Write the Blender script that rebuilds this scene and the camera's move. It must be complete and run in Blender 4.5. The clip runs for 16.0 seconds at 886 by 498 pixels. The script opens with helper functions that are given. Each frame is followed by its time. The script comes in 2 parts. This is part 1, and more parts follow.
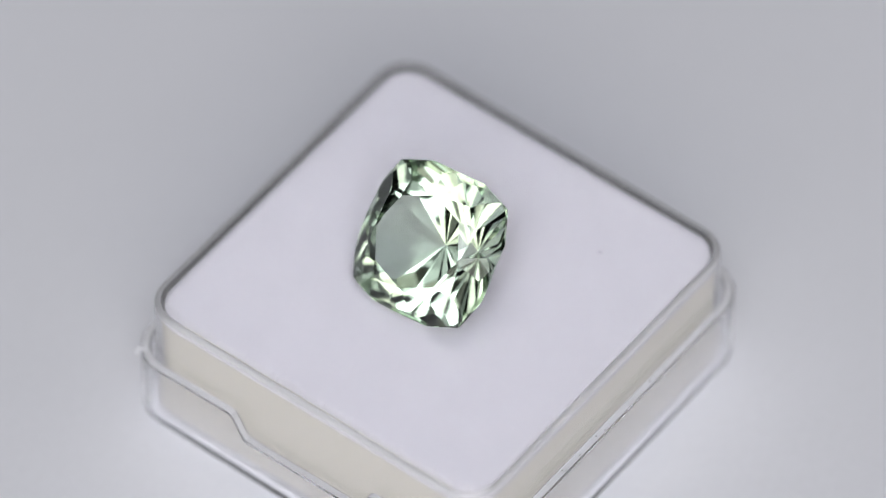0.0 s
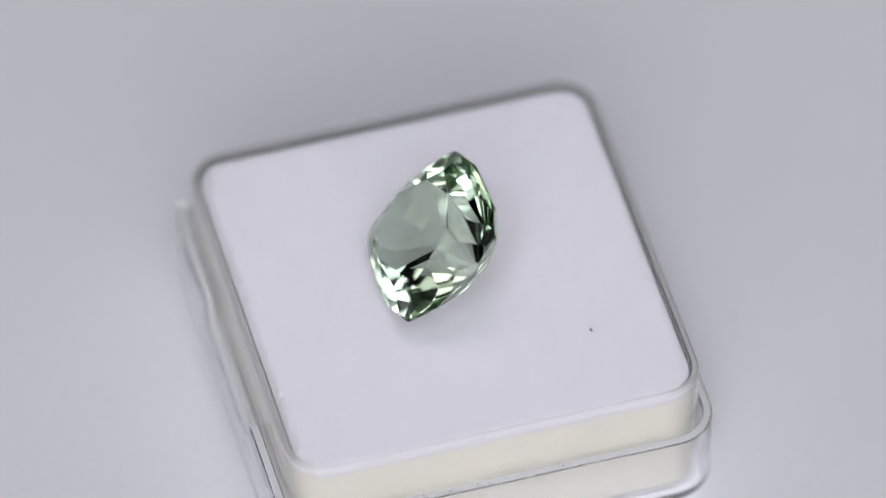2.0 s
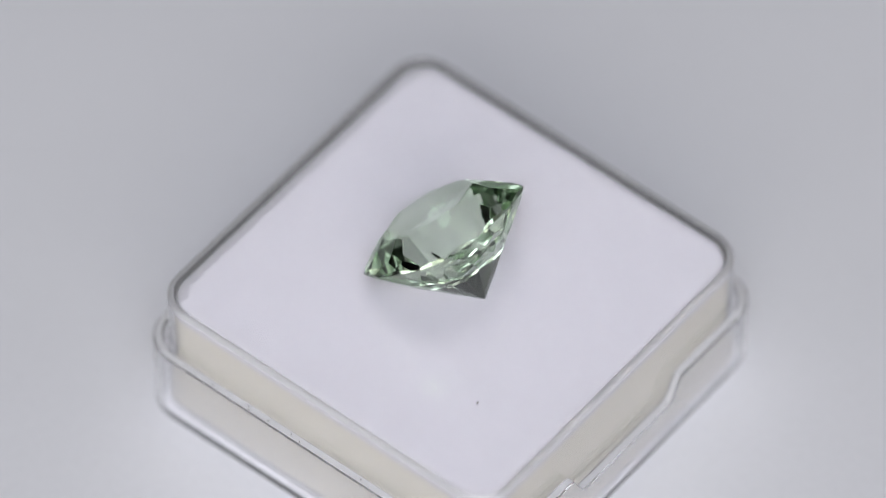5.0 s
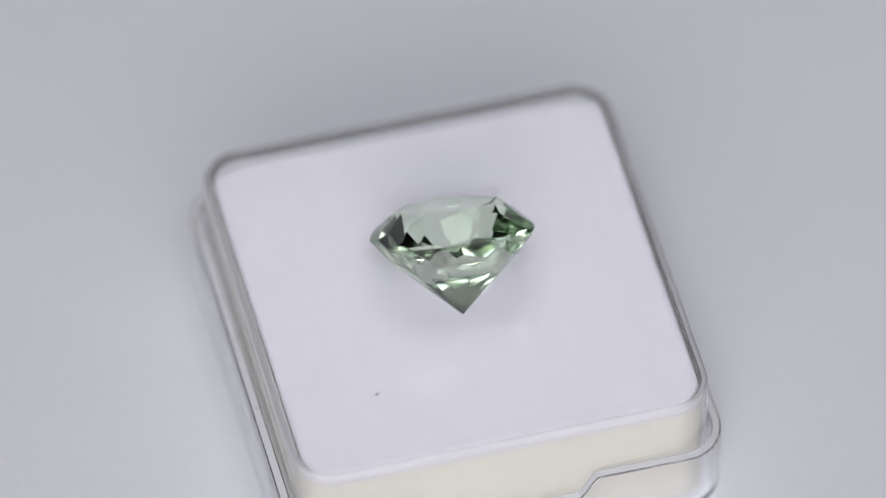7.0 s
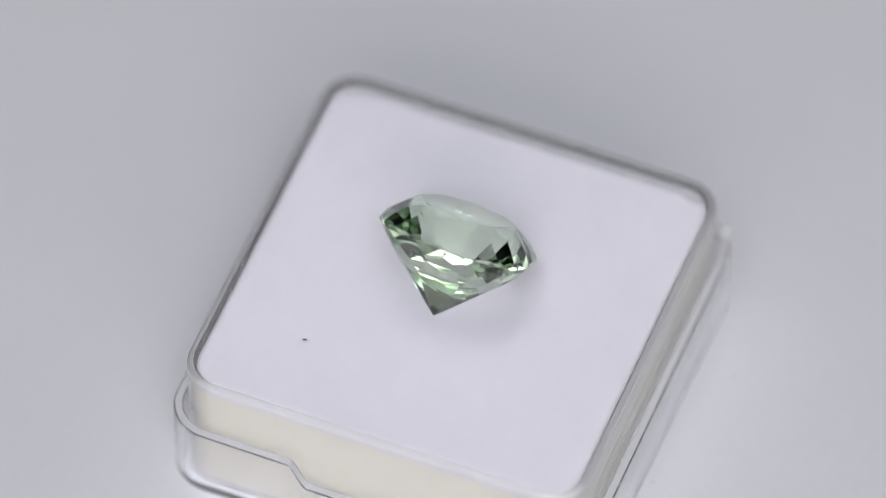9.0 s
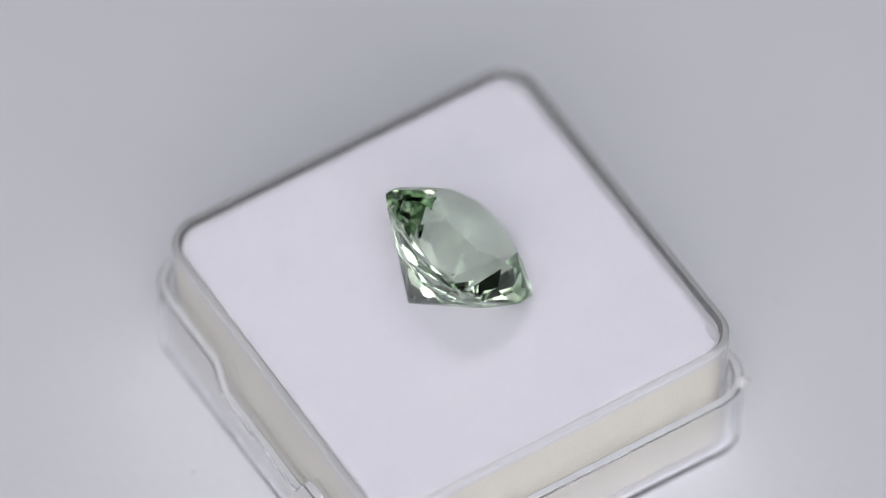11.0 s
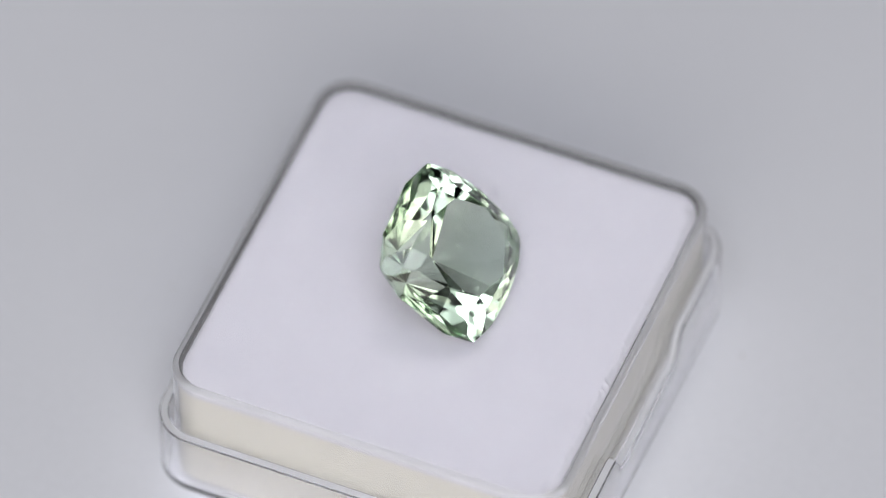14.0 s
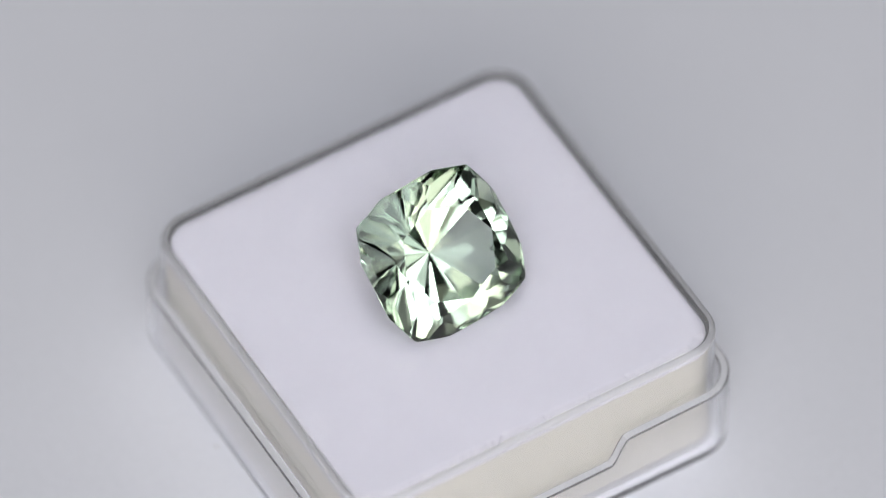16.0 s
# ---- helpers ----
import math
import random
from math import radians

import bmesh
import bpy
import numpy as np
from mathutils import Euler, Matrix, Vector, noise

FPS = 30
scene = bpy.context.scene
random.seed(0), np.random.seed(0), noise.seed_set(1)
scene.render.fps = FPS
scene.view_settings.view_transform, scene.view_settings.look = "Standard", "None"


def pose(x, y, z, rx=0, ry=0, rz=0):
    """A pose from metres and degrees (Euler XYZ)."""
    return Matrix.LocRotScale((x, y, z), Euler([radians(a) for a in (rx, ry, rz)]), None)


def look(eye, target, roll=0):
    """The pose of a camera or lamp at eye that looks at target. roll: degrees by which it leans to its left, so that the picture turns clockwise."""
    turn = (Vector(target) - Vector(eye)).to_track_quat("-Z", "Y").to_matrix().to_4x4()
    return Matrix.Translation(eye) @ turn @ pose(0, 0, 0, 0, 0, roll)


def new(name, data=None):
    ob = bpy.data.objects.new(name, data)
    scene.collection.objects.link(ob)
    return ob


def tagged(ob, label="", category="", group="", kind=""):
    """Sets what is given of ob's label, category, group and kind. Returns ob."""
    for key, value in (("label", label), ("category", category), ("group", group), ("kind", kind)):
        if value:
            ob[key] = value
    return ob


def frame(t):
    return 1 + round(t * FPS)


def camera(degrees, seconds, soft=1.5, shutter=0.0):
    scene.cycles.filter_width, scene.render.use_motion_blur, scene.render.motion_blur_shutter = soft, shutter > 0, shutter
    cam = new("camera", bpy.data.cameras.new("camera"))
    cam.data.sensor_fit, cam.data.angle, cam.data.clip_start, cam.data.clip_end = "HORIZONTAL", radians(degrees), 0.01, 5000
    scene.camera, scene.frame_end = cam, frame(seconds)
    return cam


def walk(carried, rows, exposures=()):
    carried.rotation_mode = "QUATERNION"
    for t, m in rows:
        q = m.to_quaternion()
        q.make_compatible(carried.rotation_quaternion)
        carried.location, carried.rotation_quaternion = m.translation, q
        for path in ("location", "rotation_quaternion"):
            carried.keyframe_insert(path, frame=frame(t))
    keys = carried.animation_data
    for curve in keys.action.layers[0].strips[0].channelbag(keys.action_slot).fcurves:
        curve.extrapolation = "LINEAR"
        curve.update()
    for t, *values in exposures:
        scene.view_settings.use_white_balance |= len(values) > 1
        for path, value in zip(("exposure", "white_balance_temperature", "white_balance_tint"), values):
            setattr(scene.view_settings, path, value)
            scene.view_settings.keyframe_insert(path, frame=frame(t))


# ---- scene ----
MM = 0.001
TOP = 11.8                      # height of the box's upper edge over the turntable, mm
PLATE = 11.68                   # height of its flat upper face, mm

# ---- camera ----
cam = camera(5.43, 16.0, 0.7)
cam.data.dof.use_dof = True
cam.data.dof.focus_distance = 0.6635
cam.data.dof.aperture_fstop = 11.5
VIEW = look((0.0, -0.41376, 0.52465 + TOP * MM), (-0.00014, 0.00170, 0.00134 + TOP * MM), -0.15)
walk(cam, [(0.0, VIEW), (16.0, VIEW)], [(0.0, -0.20), (16.0, -0.20)])


def turn(t):
    """The turntable's angle in degrees."""
    s = t / 8 - 1
    return math.degrees(0.9214 - 0.31894 * t - 0.00527 * s * s + 0.007 * s ** 3)


# ---- light ----
world = bpy.data.worlds.new("studio")
scene.world = world
world.use_nodes = True
world.node_tree.nodes["Background"].inputs[0].default_value = (0.5, 0.53, 0.6, 1)
world.node_tree.nodes["Background"].inputs[1].default_value = 0.02


EDGE_GLOW = 0.05                # how bright a diffuser is at its frame, against its mean


def softbox(name, eye, target, w, h, watts, colour=(1, 1, 1)):
    data = bpy.data.lights.new(name, "AREA")
    data.shape, data.size, data.size_y, data.energy, data.color = "RECTANGLE", w, h, watts, colour
    # a diffuser cloth: brightest over its tube, dimmer towards the frame
    data.use_nodes = True
    tree = data.node_tree
    place = tree.nodes.new("ShaderNodeNewGeometry")
    axes = tree.nodes.new("ShaderNodeSeparateXYZ")
    tree.links.new(place.outputs["Parametric"], axes.inputs[0])

    def calc(op, a, b):
        n = tree.nodes.new("ShaderNodeMath")
        n.operation = op
        for k, v in enumerate((a, b)):
            if isinstance(v, (int, float)):
                n.inputs[k].default_value = v
            else:
                tree.links.new(v, n.inputs[k])
        return n.outputs[0]
    humps = [calc("MULTIPLY", calc("MULTIPLY", axes.outputs[k], calc("SUBTRACT", 1.0, axes.outputs[k])), 6.0) for k in (0, 1)]
    glow = calc("ADD", calc("MULTIPLY", calc("MULTIPLY", humps[0], humps[1]), 1 - EDGE_GLOW), EDGE_GLOW)
    tree.links.new(glow, tree.nodes["Emission"].inputs["Strength"])
    ob = new(name, data)
    ob.matrix_world = look(eye, target)
    return ob


softbox("softbox_above_camera", (0.0, -0.50, 0.82), (0, -0.03, 0), 0.80, 0.62, 4.6, (0.895, 0.93, 1.0))
softbox("softbox_overhead", (0.0, 0.10, 0.88), (0, 0.0, 0), 0.60, 0.36, 1.15, (0.98, 0.96, 0.95))
softbox("softbox_front", (0.0, -0.80, 0.46), (0, 0.0, 0), 1.26, 0.46, 3.4, (1.0, 0.955, 0.89))
scene.cycles.max_bounces, scene.cycles.transmission_bounces, scene.cycles.glossy_bounces = 32, 32, 16


# ---- materials ----
def material(name):
    m = bpy.data.materials.new(name)
    m.use_nodes = True
    return m, m.node_tree, m.node_tree.nodes["Principled BSDF"]


def matte(name, colour, vary=0.03, grain=900.0, rough=0.7, bump=0.2, depth=0.00005, blotch=60.0):
    """A matte surface with blotches and a fine grain of its own."""
    m, tree, bsdf = material(name)
    coord = tree.nodes.new("ShaderNodeTexCoord")
    big = tree.nodes.new("ShaderNodeTexNoise")
    big.inputs["Scale"].default_value, big.inputs["Detail"].default_value = blotch, 4
    small = tree.nodes.new("ShaderNodeTexNoise")
    small.inputs["Scale"].default_value, small.inputs["Detail"].default_value = grain, 3
    add = tree.nodes.new("ShaderNodeMath")
    add.operation = "ADD"
    ramp = tree.nodes.new("ShaderNodeValToRGB")
    ramp.color_ramp.elements[0].position = 0.35
    ramp.color_ramp.elements[1].position = 0.65
    half = tree.nodes.new("ShaderNodeMath")
    half.operation, half.inputs[1].default_value = "MULTIPLY", 0.5
    ramp.color_ramp.elements[0].color = (*[c * (1 - vary) for c in colour], 1)
    ramp.color_ramp.elements[1].color = (*[min(1, c * (1 + vary)) for c in colour], 1)
    bmp = tree.nodes.new("ShaderNodeBump")
    bmp.inputs["Strength"].default_value, bmp.inputs["Distance"].default_value = bump, depth
    for n in (big, small):
        tree.links.new(coord.outputs["Object"], n.inputs["Vector"])
    tree.links.new(big.outputs["Fac"], add.inputs[0])
    tree.links.new(small.outputs["Fac"], add.inputs[1])
    tree.links.new(add.outputs[0], half.inputs[0])
    tree.links.new(half.outputs[0], ramp.inputs["Fac"])
    tree.links.new(ramp.outputs["Color"], bsdf.inputs["Base Color"])
    tree.links.new(small.outputs["Fac"], bmp.inputs["Height"])
    tree.links.new(bmp.outputs["Normal"], bsdf.inputs["Normal"])
    bsdf.inputs["Roughness"].default_value = rough
    return m


def clear(name, colour, ior, rough=0.0, scratch=0.0, whiten=0.0):
    """A clear solid: glass or clear plastic. Matte white mixed in gives haze and lifts dark refraction."""
    m, tree, bsdf = material(name)
    tree.nodes.remove(bsdf)
    glass = tree.nodes.new("ShaderNodeBsdfGlass")
    glass.inputs["Color"].default_value = (*colour, 1)
    glass.inputs["IOR"].default_value, glass.inputs["Roughness"].default_value = ior, rough
    if whiten:
        mix = tree.nodes.new("ShaderNodeMixShader")
        mix.inputs[0].default_value = whiten
        whitener = tree.nodes.new("ShaderNodeBsdfDiffuse")
        whitener.inputs["Color"].default_value = (0.82, 0.82, 0.85, 1)
        tree.links.new(glass.outputs[0], mix.inputs[1])
        tree.links.new(whitener.outputs[0], mix.inputs[2])
        tree.links.new(mix.outputs[0], tree.nodes["Material Output"].inputs["Surface"])
    else:
        tree.links.new(glass.outputs[0], tree.nodes["Material Output"].inputs["Surface"])
    if scratch:
        coord = tree.nodes.new("ShaderNodeTexCoord")
        wave = tree.nodes.new("ShaderNodeTexNoise")
        wave.inputs["Scale"].default_value, wave.inputs["Detail"].default_value = 180.0, 2
        bmp = tree.nodes.new("ShaderNodeBump")
        bmp.inputs["Strength"].default_value, bmp.inputs["Distance"].default_value = scratch, 0.0002
        tree.links.new(coord.outputs["Object"], wave.inputs["Vector"])
        tree.links.new(wave.outputs["Fac"], bmp.inputs["Height"])
        tree.links.new(bmp.outputs["Normal"], glass.inputs["Normal"])
    return m


WHITE_BOARD = matte("white_board", (0.865, 0.868, 0.925), 0.018, 1500, 0.6, 0.1)
WALL_PAINT = matte("black_backdrop_cloth", (0.012, 0.012, 0.013), 0.1, 300, 0.95, 0.2, 0.001, 6)
FOAM = matte("cream_foam", (0.66, 0.632, 0.548), 0.06, 4200, 0.95, 0.35, 0.00008, 900)
LINER = matte("white_liner", (0.590, 0.572, 0.622), 0.05, 3600, 0.95, 0.5, 0.00008, 450)
# a little matte white: plastic haze, and a lift for the walls' dark refraction
THIN_PLASTIC = clear("clear_lid_plastic", (0.99, 0.99, 0.995), 1.49, 0.0, 0.015, 0.09)
# mostly matte white: the lamp's shine on the smooth rim, put into the material
RIM_SHINE = clear("whitened_rim_shine", (0.98, 0.98, 0.99), 1.49, 0.12, 0.05, 0.72)
# half matte white, mixed in to cover the dark refraction of a rounded edge
PALED_EDGE = clear("paled_plastic_edge", (0.99, 0.99, 0.995), 1.49, 0.12, 0.03, 0.5)
# more matte white here, to brighten the black refracted in the upper walls
PLASTIC = clear("clear_plastic", (0.99, 0.99, 0.995), 1.49, 0.0, 0.015, 0.13)
GEM = clear("pale_green_gem", (0.874, 0.924, 0.864), 1.635)
NIB = matte("white_torn_plastic", (0.8, 0.8, 0.84), 0.05, 3000, 0.4)
DUST = matte("dark_dust", (0.06, 0.05, 0.045), 0.2, 4000, 0.9)
LINT = matte("pale_lint", (0.6, 0.58, 0.55), 0.1, 4000, 0.9)


# ---- building helpers ----
def part(name, bm, mat, parent, label=""):
    bm.normal_update()
    me = bpy.data.meshes.new(name)
    bm.to_mesh(me)
    bm.free()
    me.materials.append(mat)
    ob = new(name, me)
    ob.parent = parent
    return tagged(ob, label)


def smooth(ob, degrees=28):
    for f in ob.data.polygons:
        f.use_smooth = True
    ob.data.set_sharp_from_angle(angle=radians(degrees))
    return ob


def loop_points(half_x, half_y, radius, seg=9, side=()):
    """A rounded rectangle, counter-clockwise; side: extra places along each straight side."""
    pts = []
    corners = ((1, -1), (1, 1), (-1, 1), (-1, -1))
    for k, (sx, sy) in enumerate(corners):
        cx, cy = sx * (half_x - radius), sy * (half_y - radius)
        a0 = -90 + 90 * k
        for i in range(seg + 1):
            a = radians(a0 + 90 * i / seg)
            pts.append((cx + radius * math.cos(a), cy + radius * math.sin(a)))
        d = (math.cos(radians(90 * k)), math.sin(radians(90 * k)))
        for s in side:
            pts.append((d[0] * half_x - d[1] * s, d[1] * half_y + d[0] * s))
    return pts


def sweep(bm, loops, cap_first=False, cap_last=False, close=False):
    rings = [[bm.verts.new([c * MM for c in p]) for p in loop] for loop in loops]
    pairs = list(zip(rings, rings[1:])) + ([(rings[-1], rings[0])] if close else [])
    n = len(rings[0])
    for a, b in pairs:
        for i in range(n):
            j = (i + 1) % n
            bm.faces.new((a[i], a[j], b[j], b[i]))
    if cap_first:
        bm.faces.new(rings[0][::-1])
    if cap_last:
        bm.faces.new(rings[-1])


SIDE = (-9, -7.4, -7.0, -6.6, -6.2, -5.8, -5.4, -5.0, -3, 0, 3, 5.0, 5.4, 5.8, 6.2, 6.6, 7.0, 7.4, 9)


def ring(half, radius, inset, z, drop=None):
    pts = loop_points(half - inset, half - inset, max(radius - inset, 0.25), 9, SIDE)
    return [(x, y, z - (drop(x, y) if drop else 0)) for x, y in pts]


TILT = Matrix.Translation((0, 0, TOP * MM)) @ Matrix(((1, 0, 0, 0), (0, 1, 0, 0), (-0.0136, -0.0170, 1, 0), (0, 0, 0, 1))) @ Matrix.Translation((0, 0, -TOP * MM))
CENTRE = Matrix.Translation((0.03 * MM, 0.66 * MM, 0.03 * MM))


def fillet(half, radius, r, z_edge, up, steps=7):
    """Rings round a rounded edge of radius r from the wall to the flat at z_edge."""
    out = []
    for i in range(steps + 1):
        a = radians(90 * i / steps)
        out.append(ring(half, radius, r - r * math.cos(a), z_edge + up * (-r + r * math.sin(a))))
    return out


# ---- the room and the table ----
def slab(name, x0, x1, y0, y1, z0, z1, mat):
    bm = bmesh.new()
    bmesh.ops.create_cube(bm, size=1)
    for v in bm.verts:
        v.co = Vector((x0 + (v.co.x + 0.5) * (x1 - x0), y0 + (v.co.y + 0.5) * (y1 - y0), z0 + (v.co.z + 0.5) * (z1 - z0)))
    return part(name, bm, mat, None)


def build_room():
    for name, dims, label in (
            ("floor", (-1.2, 1.2, -1.2, 1.2, -0.85, -0.75), "plain black studio floor"),
            ("wall_north", (-1.2, 1.2, 1.2, 1.3, -0.75, 1.3), "plain black studio wall"),
            ("wall_south", (-1.2, 1.2, -1.3, -1.2, -0.75, 1.3), "plain black studio wall behind the camera"),
            ("wall_east", (1.2, 1.3, -1.3, 1.3, -0.75, 1.3), "plain black studio wall"),
            ("wall_west", (-1.3, -1.2, -1.3, 1.3, -0.75, 1.3), "plain black studio wall"),
            ("ceiling", (-1.3, 1.3, -1.3, 1.3, 1.3, 1.4), "plain black studio ceiling")):
        tagged(slab(name, *dims, WALL_PAINT), label, name.split("_")[0], kind="structure")


def build_table():
    table = tagged(new("display_table"), "white board table under the turntable", "table")
    bm = bmesh.new()
    sweep(bm, [[(x, y, z) for x, y in loop_points(350 - i, 350 - i, 12, 6)] for i, z in ((0, -32), (0, -14), (2, -12.3))], True, True)
    smooth(part("tabletop", bm, WHITE_BOARD, table))
    for sx in (-1, 1):
        for sy in (-1, 1):
            bm = bmesh.new()
            sweep(bm, [[(x + sx * 320, y + sy * 320, z) for x, y in loop_points(20, 20, 4, 4)] for z in (-750, -32)], True, True)
            part("leg", bm, WALL_PAINT, table)
    return table


def build_turntable():
    thing = tagged(new("turntable"), "matte white round motor turntable", "turntable")
    n = 128

    def disc(rows):
        return [[(r * math.cos(2 * math.pi * i / n), r * math.sin(2 * math.pi * i / n), z) for i in range(n)] for r, z in rows]
    bm = bmesh.new()
    sweep(bm, disc(((98, -4), (99.5, -3), (99.5, -1), (98.5, 0), (60, 0), (20, 0))), True, True)
    smooth(part("platter", bm, WHITE_BOARD, thing))
    bm = bmesh.new()
    sweep(bm, disc(((80, -12.2), (82, -11), (82, -5), (80, -4.05))), True, True)
    smooth(part("base_ring", bm, WHITE_BOARD, thing))
    return thing


# ---- the gem box ----
def notch(x, y):
    """How far the thumb notch lowers the rim at a place of its outline."""
    if abs(x) < 13.5:
        return 0.0
    s = min(1.0, max(0.0, (6.4 - abs(y)) / 1.5))
    return 2.2 * s * s * (3 - 2 * s)


def build_box():
    box = tagged(new("gem_box"), "clear plastic gem display box with white foam, closed", "box")
    # lower shell, wider, with two thumb notches
    half, rad = 16.15, 3.2
    rim = 6.9
    inner = [ring(half, rad, 0.75, 0.95), ring(half, rad, 0.75, 2.0), ring(half, rad, 0.75, 4.2), ring(half, rad, 0.72, rim - 0.12, notch), ring(half, rad, 0.62, rim, notch)]
    outer = [ring(half, rad, 0.1, rim, notch), ring(half, rad, 0.0, rim - 0.1, notch), ring(half, rad, 0.0, 4.2), ring(half, rad, 0.0, 0.9)]
    outer += [ring(half, rad, 0.9 - 0.9 * math.cos(radians(a)), 0.9 - 0.9 * math.sin(radians(a))) for a in (15, 30, 45, 60, 75, 90)]
    outer += [ring(half, rad, 1.6, 0.0)]
    bm = bmesh.new()
    sweep(bm, [ring(half, rad, 1.6, 0.95)] + inner + outer, True, True)
    for v in bm.verts:
        v.co.z *= 1 + (-0.0136 * v.co.x - 0.027 * v.co.y) / (rim * MM)
    bmesh.ops.transform(bm, matrix=CENTRE, verts=bm.verts)
    bmesh.ops.recalc_face_normals(bm, faces=bm.faces)
    lower = smooth(part("lower_shell", bm, THIN_PLASTIC, box, "clear plastic shell with thumb notches"))
    lower.visible_shadow = False     # a clear pane, as the upper shell
    # thin strip added on the rim, whitened in place of its reflected shine
    bm = bmesh.new()
    sweep(bm, [ring(half, rad, i, rim + z, notch) for i, z in ((0.60, 0.004), (0.59, 0.03), (0.13, 0.03), (0.12, 0.004))], close=True)
    for v in bm.verts:
        v.co.z *= 1 + (-0.0136 * v.co.x - 0.027 * v.co.y) / (rim * MM)
    bmesh.ops.transform(bm, matrix=CENTRE, verts=bm.verts)
    bmesh.ops.recalc_face_normals(bm, faces=bm.faces)
    smooth(part("rim_shine_strip", bm, RIM_SHINE, lower, "added whitish strip for the shine on the plastic rim"))
    # upper shell, narrower, its plate on top
    half, rad = 15.25, 2.8
    outer = [ring(half, rad, 0.7, 1.3), ring(half, rad, 0.05, 1.3), ring(half, rad, 0.0, 1.4), ring(half, rad, 0.0, 6.0)]
    outer += fillet(half, rad, 0.34, TOP - 0.03, 1) + [ring(half, rad, i, z) for i, z in ((0.46, TOP - 0.045), (0.62, TOP - 0.09), (0.8, PLATE), (1.3, PLATE))]
    inner = [ring(half, rad, 1.3, TOP - 0.70), ring(half, rad, 0.72, TOP - 0.70), ring(half, rad, 0.62, TOP - 0.76), ring(half, rad, 0.55, TOP - 1.0), ring(half, rad, 0.5, 1.35)]
    bm = bmesh.new()
    sweep(bm, inner + outer, True, True)
    bmesh.ops.transform(bm, matrix=CENTRE @ TILT, verts=bm.verts)
    bmesh.ops.recalc_face_normals(bm, faces=bm.faces)
    upper = smooth(part("upper_shell", bm, PLASTIC, box, "clear plastic shell with rounded edges"))
    upper.visible_shadow = False     # a clear pane: the light falls through it on the foam
    # the upper rounded edge gets the whitened mix, brighter than it would refract
    upper.data.materials.append(PALED_EDGE)
    for f in upper.data.polygons:
        qx, qy = abs(f.center.x / MM - 0.03) - half + rad, abs(f.center.y / MM - 0.66) - half + rad
        inset = rad - math.hypot(max(qx, 0), max(qy, 0)) - min(max(qx, qy), 0)
        if f.center.z > (TOP - 0.8) * MM and inset < 0.47 and f.normal.z > 0.08:
            f.material_index = 1
    # foam pad with its white face
    bm = bmesh.new()
    sweep(bm, [ring(14.55, 2.2, i, z) for i, z in ((0.3, 1.4), (0, 1.7), (0, TOP - 1.65), (0.05, TOP - 1.36))], True, True)
    bmesh.ops.transform(bm, matrix=CENTRE @ TILT @ Matrix.Translation((0.05 * MM, 0, 0)), verts=bm.verts)
    pad = smooth(part("foam_pad", bm, FOAM, box, "cream foam block"))
    rng = random.Random(7)
    dense = [-11.7 + 23.4 * k / 110 for k in range(111)]
    base = loop_points(14.62, 14.62, 2.3, 14, dense)
    wear = [rng.uniform(0, 0.05) + 0.05 * (noise.noise((x * 0.9, y * 0.9, 3.1)) + 0.4) for x, y in base]
    wear = [w + (0.32 + 0.22 * noise.noise((x, y * 2.2, 8.0)) + 0.12 * noise.noise((x, y * 5.1, 2.0)) + rng.uniform(0, 0.2) if x < -13.9 else 0) for w, (x, y) in zip(wear, base)]
    rings = []
    for inset, z, k in ((0.0, TOP - 1.34, 0.2), (0.0, TOP - 1.08, 0.7), (0.06, TOP - 0.86, 1), (0.2, TOP - 0.76, 1), (0.8, TOP - 0.74, 0.3)):
        pts = loop_points(14.62 - inset, 14.62 - inset, 2.3 - inset, 14, [d * (14.62 - inset) / 14.62 for d in dense])
        rings.append([(x * (1 - w * k / 14.6) + 0.03, y * (1 - w * k / 14.6), z) for (x, y), w in zip(pts, wear)])
    bm = bmesh.new()
    sweep(bm, rings, True, True)
    bmesh.ops.transform(bm, matrix=CENTRE @ TILT, verts=bm.verts)
    smooth(part("white_face", bm, LINER, pad, "soft white felted face with fuzzy edges"), 50)
    bm = bmesh.new()
    for k in range(260):
        side = k % 4 if k % 3 else 2
        along = rng.uniform(-11.5, 11.5)
        d = Vector((math.cos(side * math.pi / 2), math.sin(side * math.pi / 2), 0))
        t = Vector((-d.y, d.x, 0))
        p = d * (13.95 if side == 2 else 14.2) + t * along + Vector((0.1, 0, TOP - 0.80 - rng.uniform(0, 0.3)))
        way = (d * rng.uniform(0.4, 1) + t * rng.uniform(-0.9, 0.9)).normalized()
        bend = t * rng.uniform(-0.3, 0.3)
        length = rng.uniform(0.12, 0.42 if side == 2 else 0.25)
        tube = []
        for q in range(4):
            c = p + way * length * q / 3 + bend * length * (q / 3) ** 2
            r = 0.012 * (1 - 0.25 * q)
            side_dir = Vector((-way.y, way.x, 0))
            tube.append([tuple(c + side_dir * r), tuple(c + Vector((0, 0, r))), tuple(c - side_dir * r)])
        sweep(bm, tube, True, True)
    bmesh.ops.transform(bm, matrix=CENTRE @ TILT, verts=bm.verts)
    tagged(part("edge_fringe", bm, LINER, pad, "loose white fibres along the edge"), kind="stuff")
    # a moulding nib at one corner of the lower rim
    bm = bmesh.new()
    for k in range(5):
        x, y = -15.02 - 0.16 * k, 15.12 + 0.05 * k
        c = Vector((x, y, rim - 0.0136 * x - 0.027 * y + 0.02 + 0.02 * k))
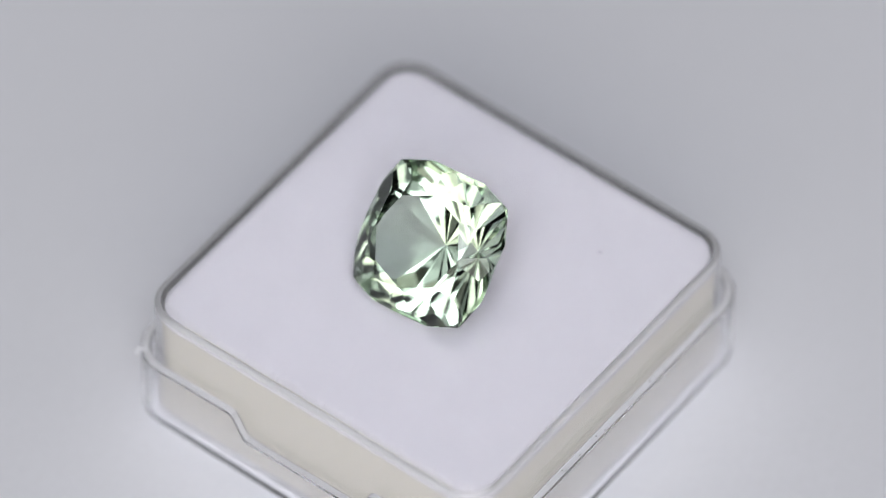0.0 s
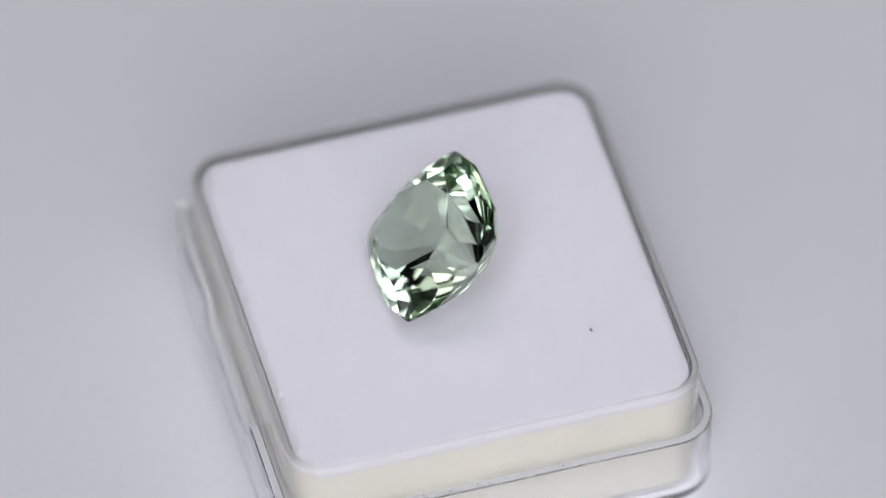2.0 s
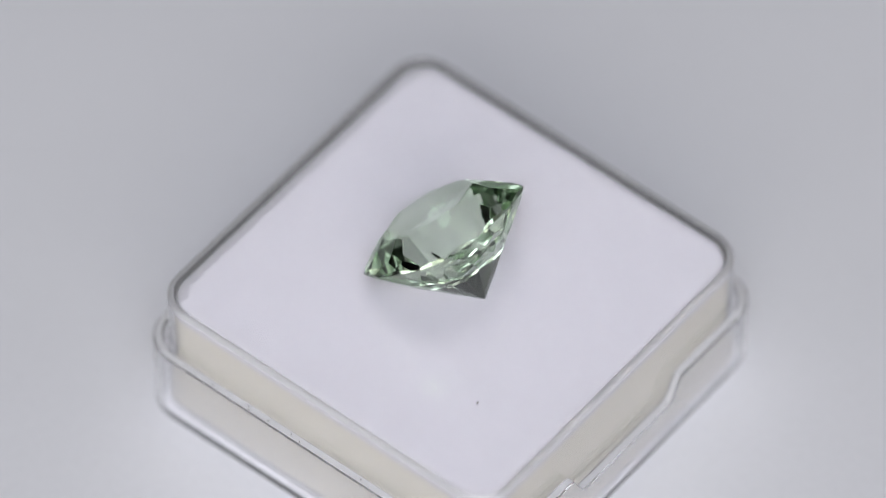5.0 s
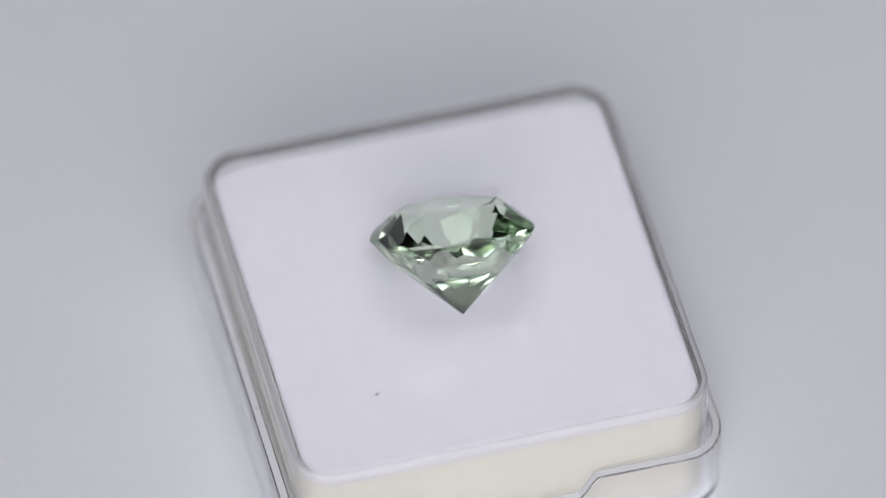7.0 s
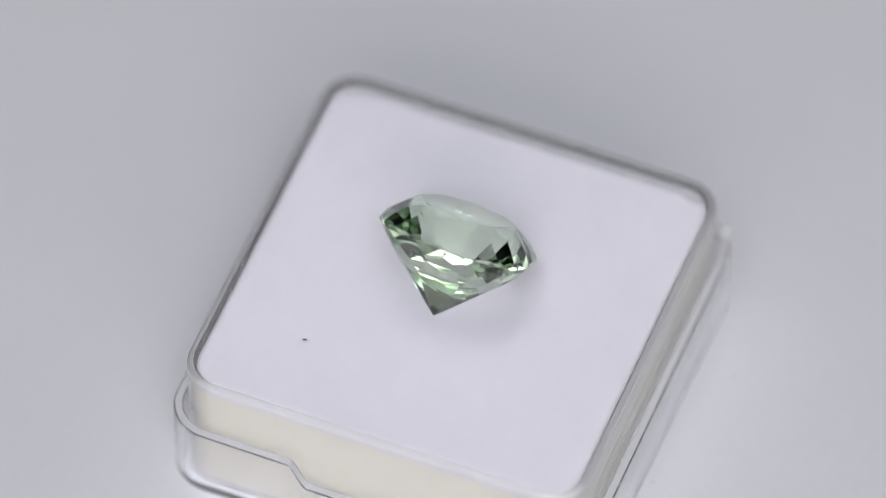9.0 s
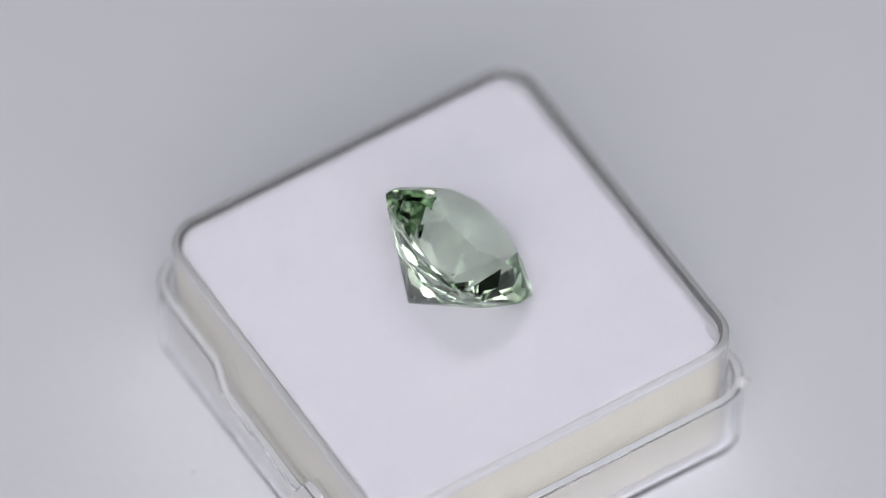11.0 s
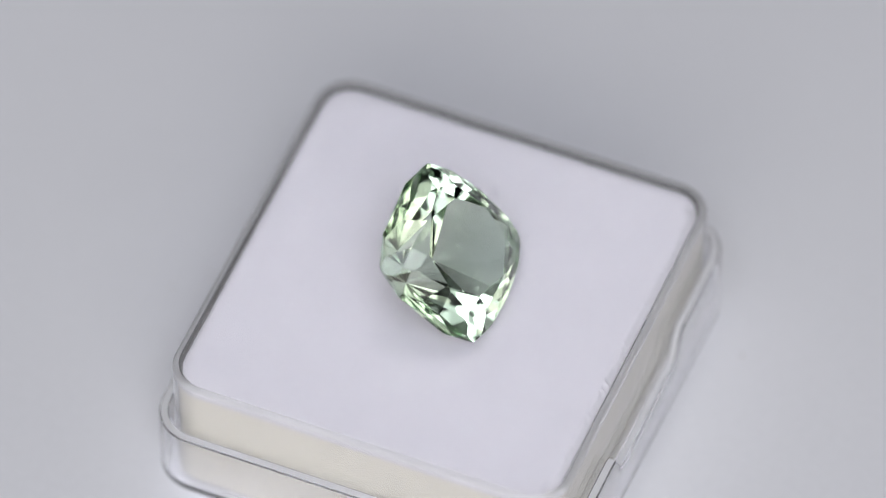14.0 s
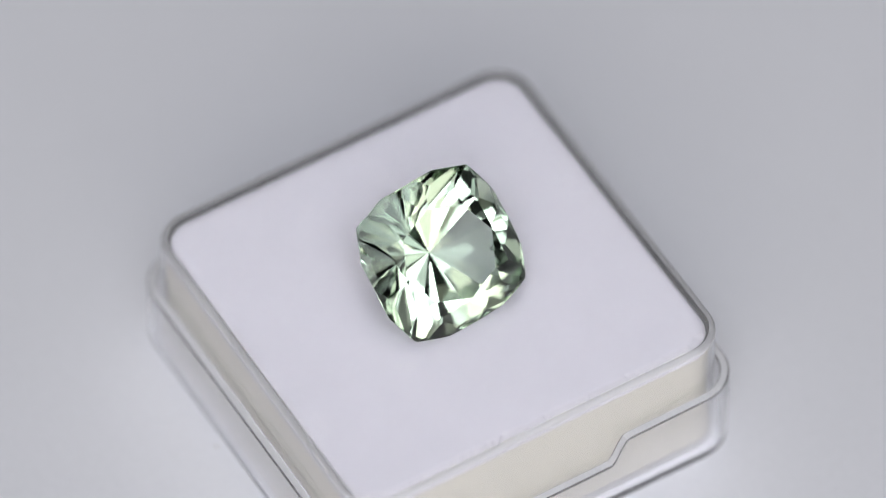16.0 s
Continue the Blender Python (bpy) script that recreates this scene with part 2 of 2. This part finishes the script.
        bmesh.ops.create_icosphere(bm, subdivisions=1, radius=1, matrix=Matrix.Scale(MM, 4) @ Matrix.Translation(c) @ pose(0, 0, 0, 25 * k, 40 * k, 45) @ Matrix.Diagonal((0.58 - 0.06 * k, 0.21, 0.17, 1)))
    bmesh.ops.transform(bm, matrix=CENTRE, verts=bm.verts)
    part("moulding_nib", bm, NIB, lower, "torn plastic moulding nib")
    return box


# ---- the gem ----
def build_gem():
    gem = tagged(new("gemstone"), "pale mint-green cushion-cut faceted gemstone lying on its side facets", "gemstone")
    h, crown, girdle = 5.98, 1.85, 0.28
    bm = bmesh.new()
    bmesh.ops.create_cube(bm, size=40)

    def cut(azimuth, angle, point):
        """Grind one facet: its outward normal's azimuth and its angle to the girdle plane (below it when negative)."""
        a, b = radians(azimuth), radians(abs(angle))
        n = Vector((math.sin(b) * math.cos(a), math.sin(b) * math.sin(a), math.cos(b) * (1 if angle >= 0 else -1)))
        geom = bm.verts[:] + bm.edges[:] + bm.faces[:]
        made = bmesh.ops.bisect_plane(bm, geom=geom, dist=1e-6, plane_co=point, plane_no=n, clear_outer=True)
        rim = [e for e in made["geom_cut"] if isinstance(e, bmesh.types.BMEdge)]
        if len(rim) > 2:
            bmesh.ops.contextual_create(bm, geom=rim)

    def at(r, azimuth, z):
        return Vector((r * math.cos(radians(azimuth)), r * math.sin(radians(azimuth)), z))

    def round_four(azimuths, angle, r, z):
        for k in range(4):
            for az in azimuths:
                cut(az + 90 * k, angle, at(r, az + 90 * k, z))

    up, down = h + girdle / 2, h - girdle / 2
    cut(0, 0, Vector((0, 0, up + crown)))
    round_four((0,), 90, 5.55, h)
    round_four((-20.2, 20.2), 90, 5.97, h)
    # pavilion: main fan to the culet, a middle tier, then steeper facets under the girdle
    round_four((-8.7, 8.7), -43.2, 0, 0)
    round_four((-32, 32), -42.1, 0, 0)
    round_four((-16.5, 16.5), -47.5, 4.75, 4.50)
    round_four((0,), -57, 5.55, down)
    round_four((-20.2, 20.2), -55, 5.97, down)
    round_four((-37, 37), -48, 6.42, down)
    # crown: kites at the corners and sides, girdle facets, stars round the table
    round_four((-20.2, 20.2), 48, 5.97, up)
    round_four((-6, 6), 50, 5.56, up)
    round_four((-38, 38), 41, 6.50, up)
    round_four((0,), 42, 3.58, up + crown)
    round_four((-12.5, 12.5), 40, 4.16, up + crown * 0.72)
    round_four((45,), 34, 3.62, up + crown)
    round_four((-22.5, 22.5), 27, 3.31, up + crown)
    bmesh.ops.remove_doubles(bm, verts=bm.verts, dist=0.004)
    bmesh.ops.dissolve_limit(bm, angle_limit=radians(0.3), verts=bm.verts, edges=bm.edges)
    bmesh.ops.recalc_face_normals(bm, faces=bm.faces)
    table = max(bm.faces, key=lambda f: f.calc_center_median().z)
    kinds = {}
    for f in bm.faces:
        f.normal_update()
        z = f.normal.z
        kinds.setdefault("table_facet" if f == table else "crown" if z > 0.05 else "pavilion" if z < -0.05 else "girdle", []).append([v.co.copy() for v in f.verts])
    lie = Matrix.Translation((3.33, 0.43, 0)) @ pose(0, 0, 0, 0, 0, 175.4) @ pose(0, 0, 0, 0, 43.2, 0) @ pose(0, 0, 0, 0, 0, 8.7)
    low = min((lie @ v.co).z for v in bm.verts)
    bm.free()
    lie = TILT @ Matrix.Scale(MM, 4) @ Matrix.Translation((0, 0, PLATE + 0.062 - low)) @ lie
    for name, label in (("pavilion", ""), ("girdle", ""), ("crown", ""), ("table_facet", "flat polished top facet")):
        piece = bmesh.new()
        for corners in kinds[name]:
            piece.faces.new([piece.verts.new(lie @ c) for c in corners])
        bmesh.ops.remove_doubles(piece, verts=piece.verts, dist=1e-7)
        facets = part(name, piece, GEM, gem, label)
        facets.visible_shadow = name in ("girdle", "crown")     # the wide clear facets let the light through
    return gem


# ---- dust ----
def build_speck(x, y, z, length, width, angle, mat, label):
    """A tiny bent fibre or grain; its origin is on the turntable's axis."""
    ob = tagged(new("dust_speck"), label, "dust", "dust specks")
    bm = bmesh.new()
    for k in range(3):
        bmesh.ops.create_icosphere(bm, subdivisions=1, radius=0.5 * MM, matrix=Matrix.Translation(
            ((k - 1) * length * 0.32 * MM, (0.25 * width * (k % 2)) * MM, 0)) @ Matrix.Diagonal((length * 0.5, width, width, 1)))
    bmesh.ops.transform(bm, matrix=pose(x * MM, y * MM, (z + (PLATE - TOP + 0.041 - 0.0136 * x - 0.017 * y if z == TOP else 0) + width * 0.35) * MM, 0, 0, angle), verts=bm.verts)
    part("fibre", bm, mat, ob)
    return ob


build_room()
display_table = build_table()
turntable = build_turntable()
gem_box = build_box()
gemstone = build_gem()
DARK_SPECK, PALE_SPECK, FLOOR_SPECK = "dark dust grain on the clear box top", "faint grey dust grain on the clear box top", "grey dust grain on the white turntable"
specks = [
    build_speck(8.75, -7.29, TOP, 0.32, 0.15, 108, DUST, DARK_SPECK),
    build_speck(-8.85, -6.3, TOP, 0.13, 0.07, 20, DUST, DARK_SPECK),
    build_speck(-2.43, -7.0, TOP, 0.16, 0.05, 110, LINT, PALE_SPECK),
    build_speck(-4.9, 4.4, TOP, 0.13, 0.07, 70, DUST, DARK_SPECK),
    build_speck(-5.58, 5.63, TOP, 0.16, 0.05, 150, LINT, PALE_SPECK),
    build_speck(2.68, 11.33, TOP, 0.13, 0.05, 10, LINT, PALE_SPECK),
    build_speck(2.47, -9.78, TOP, 0.15, 0.06, 35, LINT, PALE_SPECK),
    build_speck(8.5, 1.7, TOP, 0.14, 0.05, 80, LINT, PALE_SPECK),
    build_speck(7.32, 12.66, TOP, 0.12, 0.06, 80, LINT, PALE_SPECK),
]
for x, y in ((-0.64, -18.9), (-8.0, 19.4), (3.2, 17.3), (21.7, -0.2), (-19.0, -10.4), (19.8, -2.5), (-24.7, 6.4), (-1.3, -32.4)):
    specks.append(build_speck(x, y, 0, 0.22, 0.12, 17 * x, LINT, FLOOR_SPECK))
for x, y in ((-9.1, 0.1), (-5.9, 0.25), (-5.7, 0.0), (-4.0, 0.1), (-1.95, 0.2), (-1.1, 0.05), (4.4, 0.2)):
    specks.append(build_speck(x, -15.32 + y, 7.39 - 0.0136 * x, 0.13, 0.08, 40 * x, DUST, "tiny dark dust grain on the plastic rim"))


def motions():
    times = [0.5 * i for i in range(33)]
    rows = [(t, pose(0, 0, 0, 0, 0, turn(t))) for t in times]
    for thing in (turntable, gem_box, gemstone, *specks):
        walk(thing, rows)


motions()
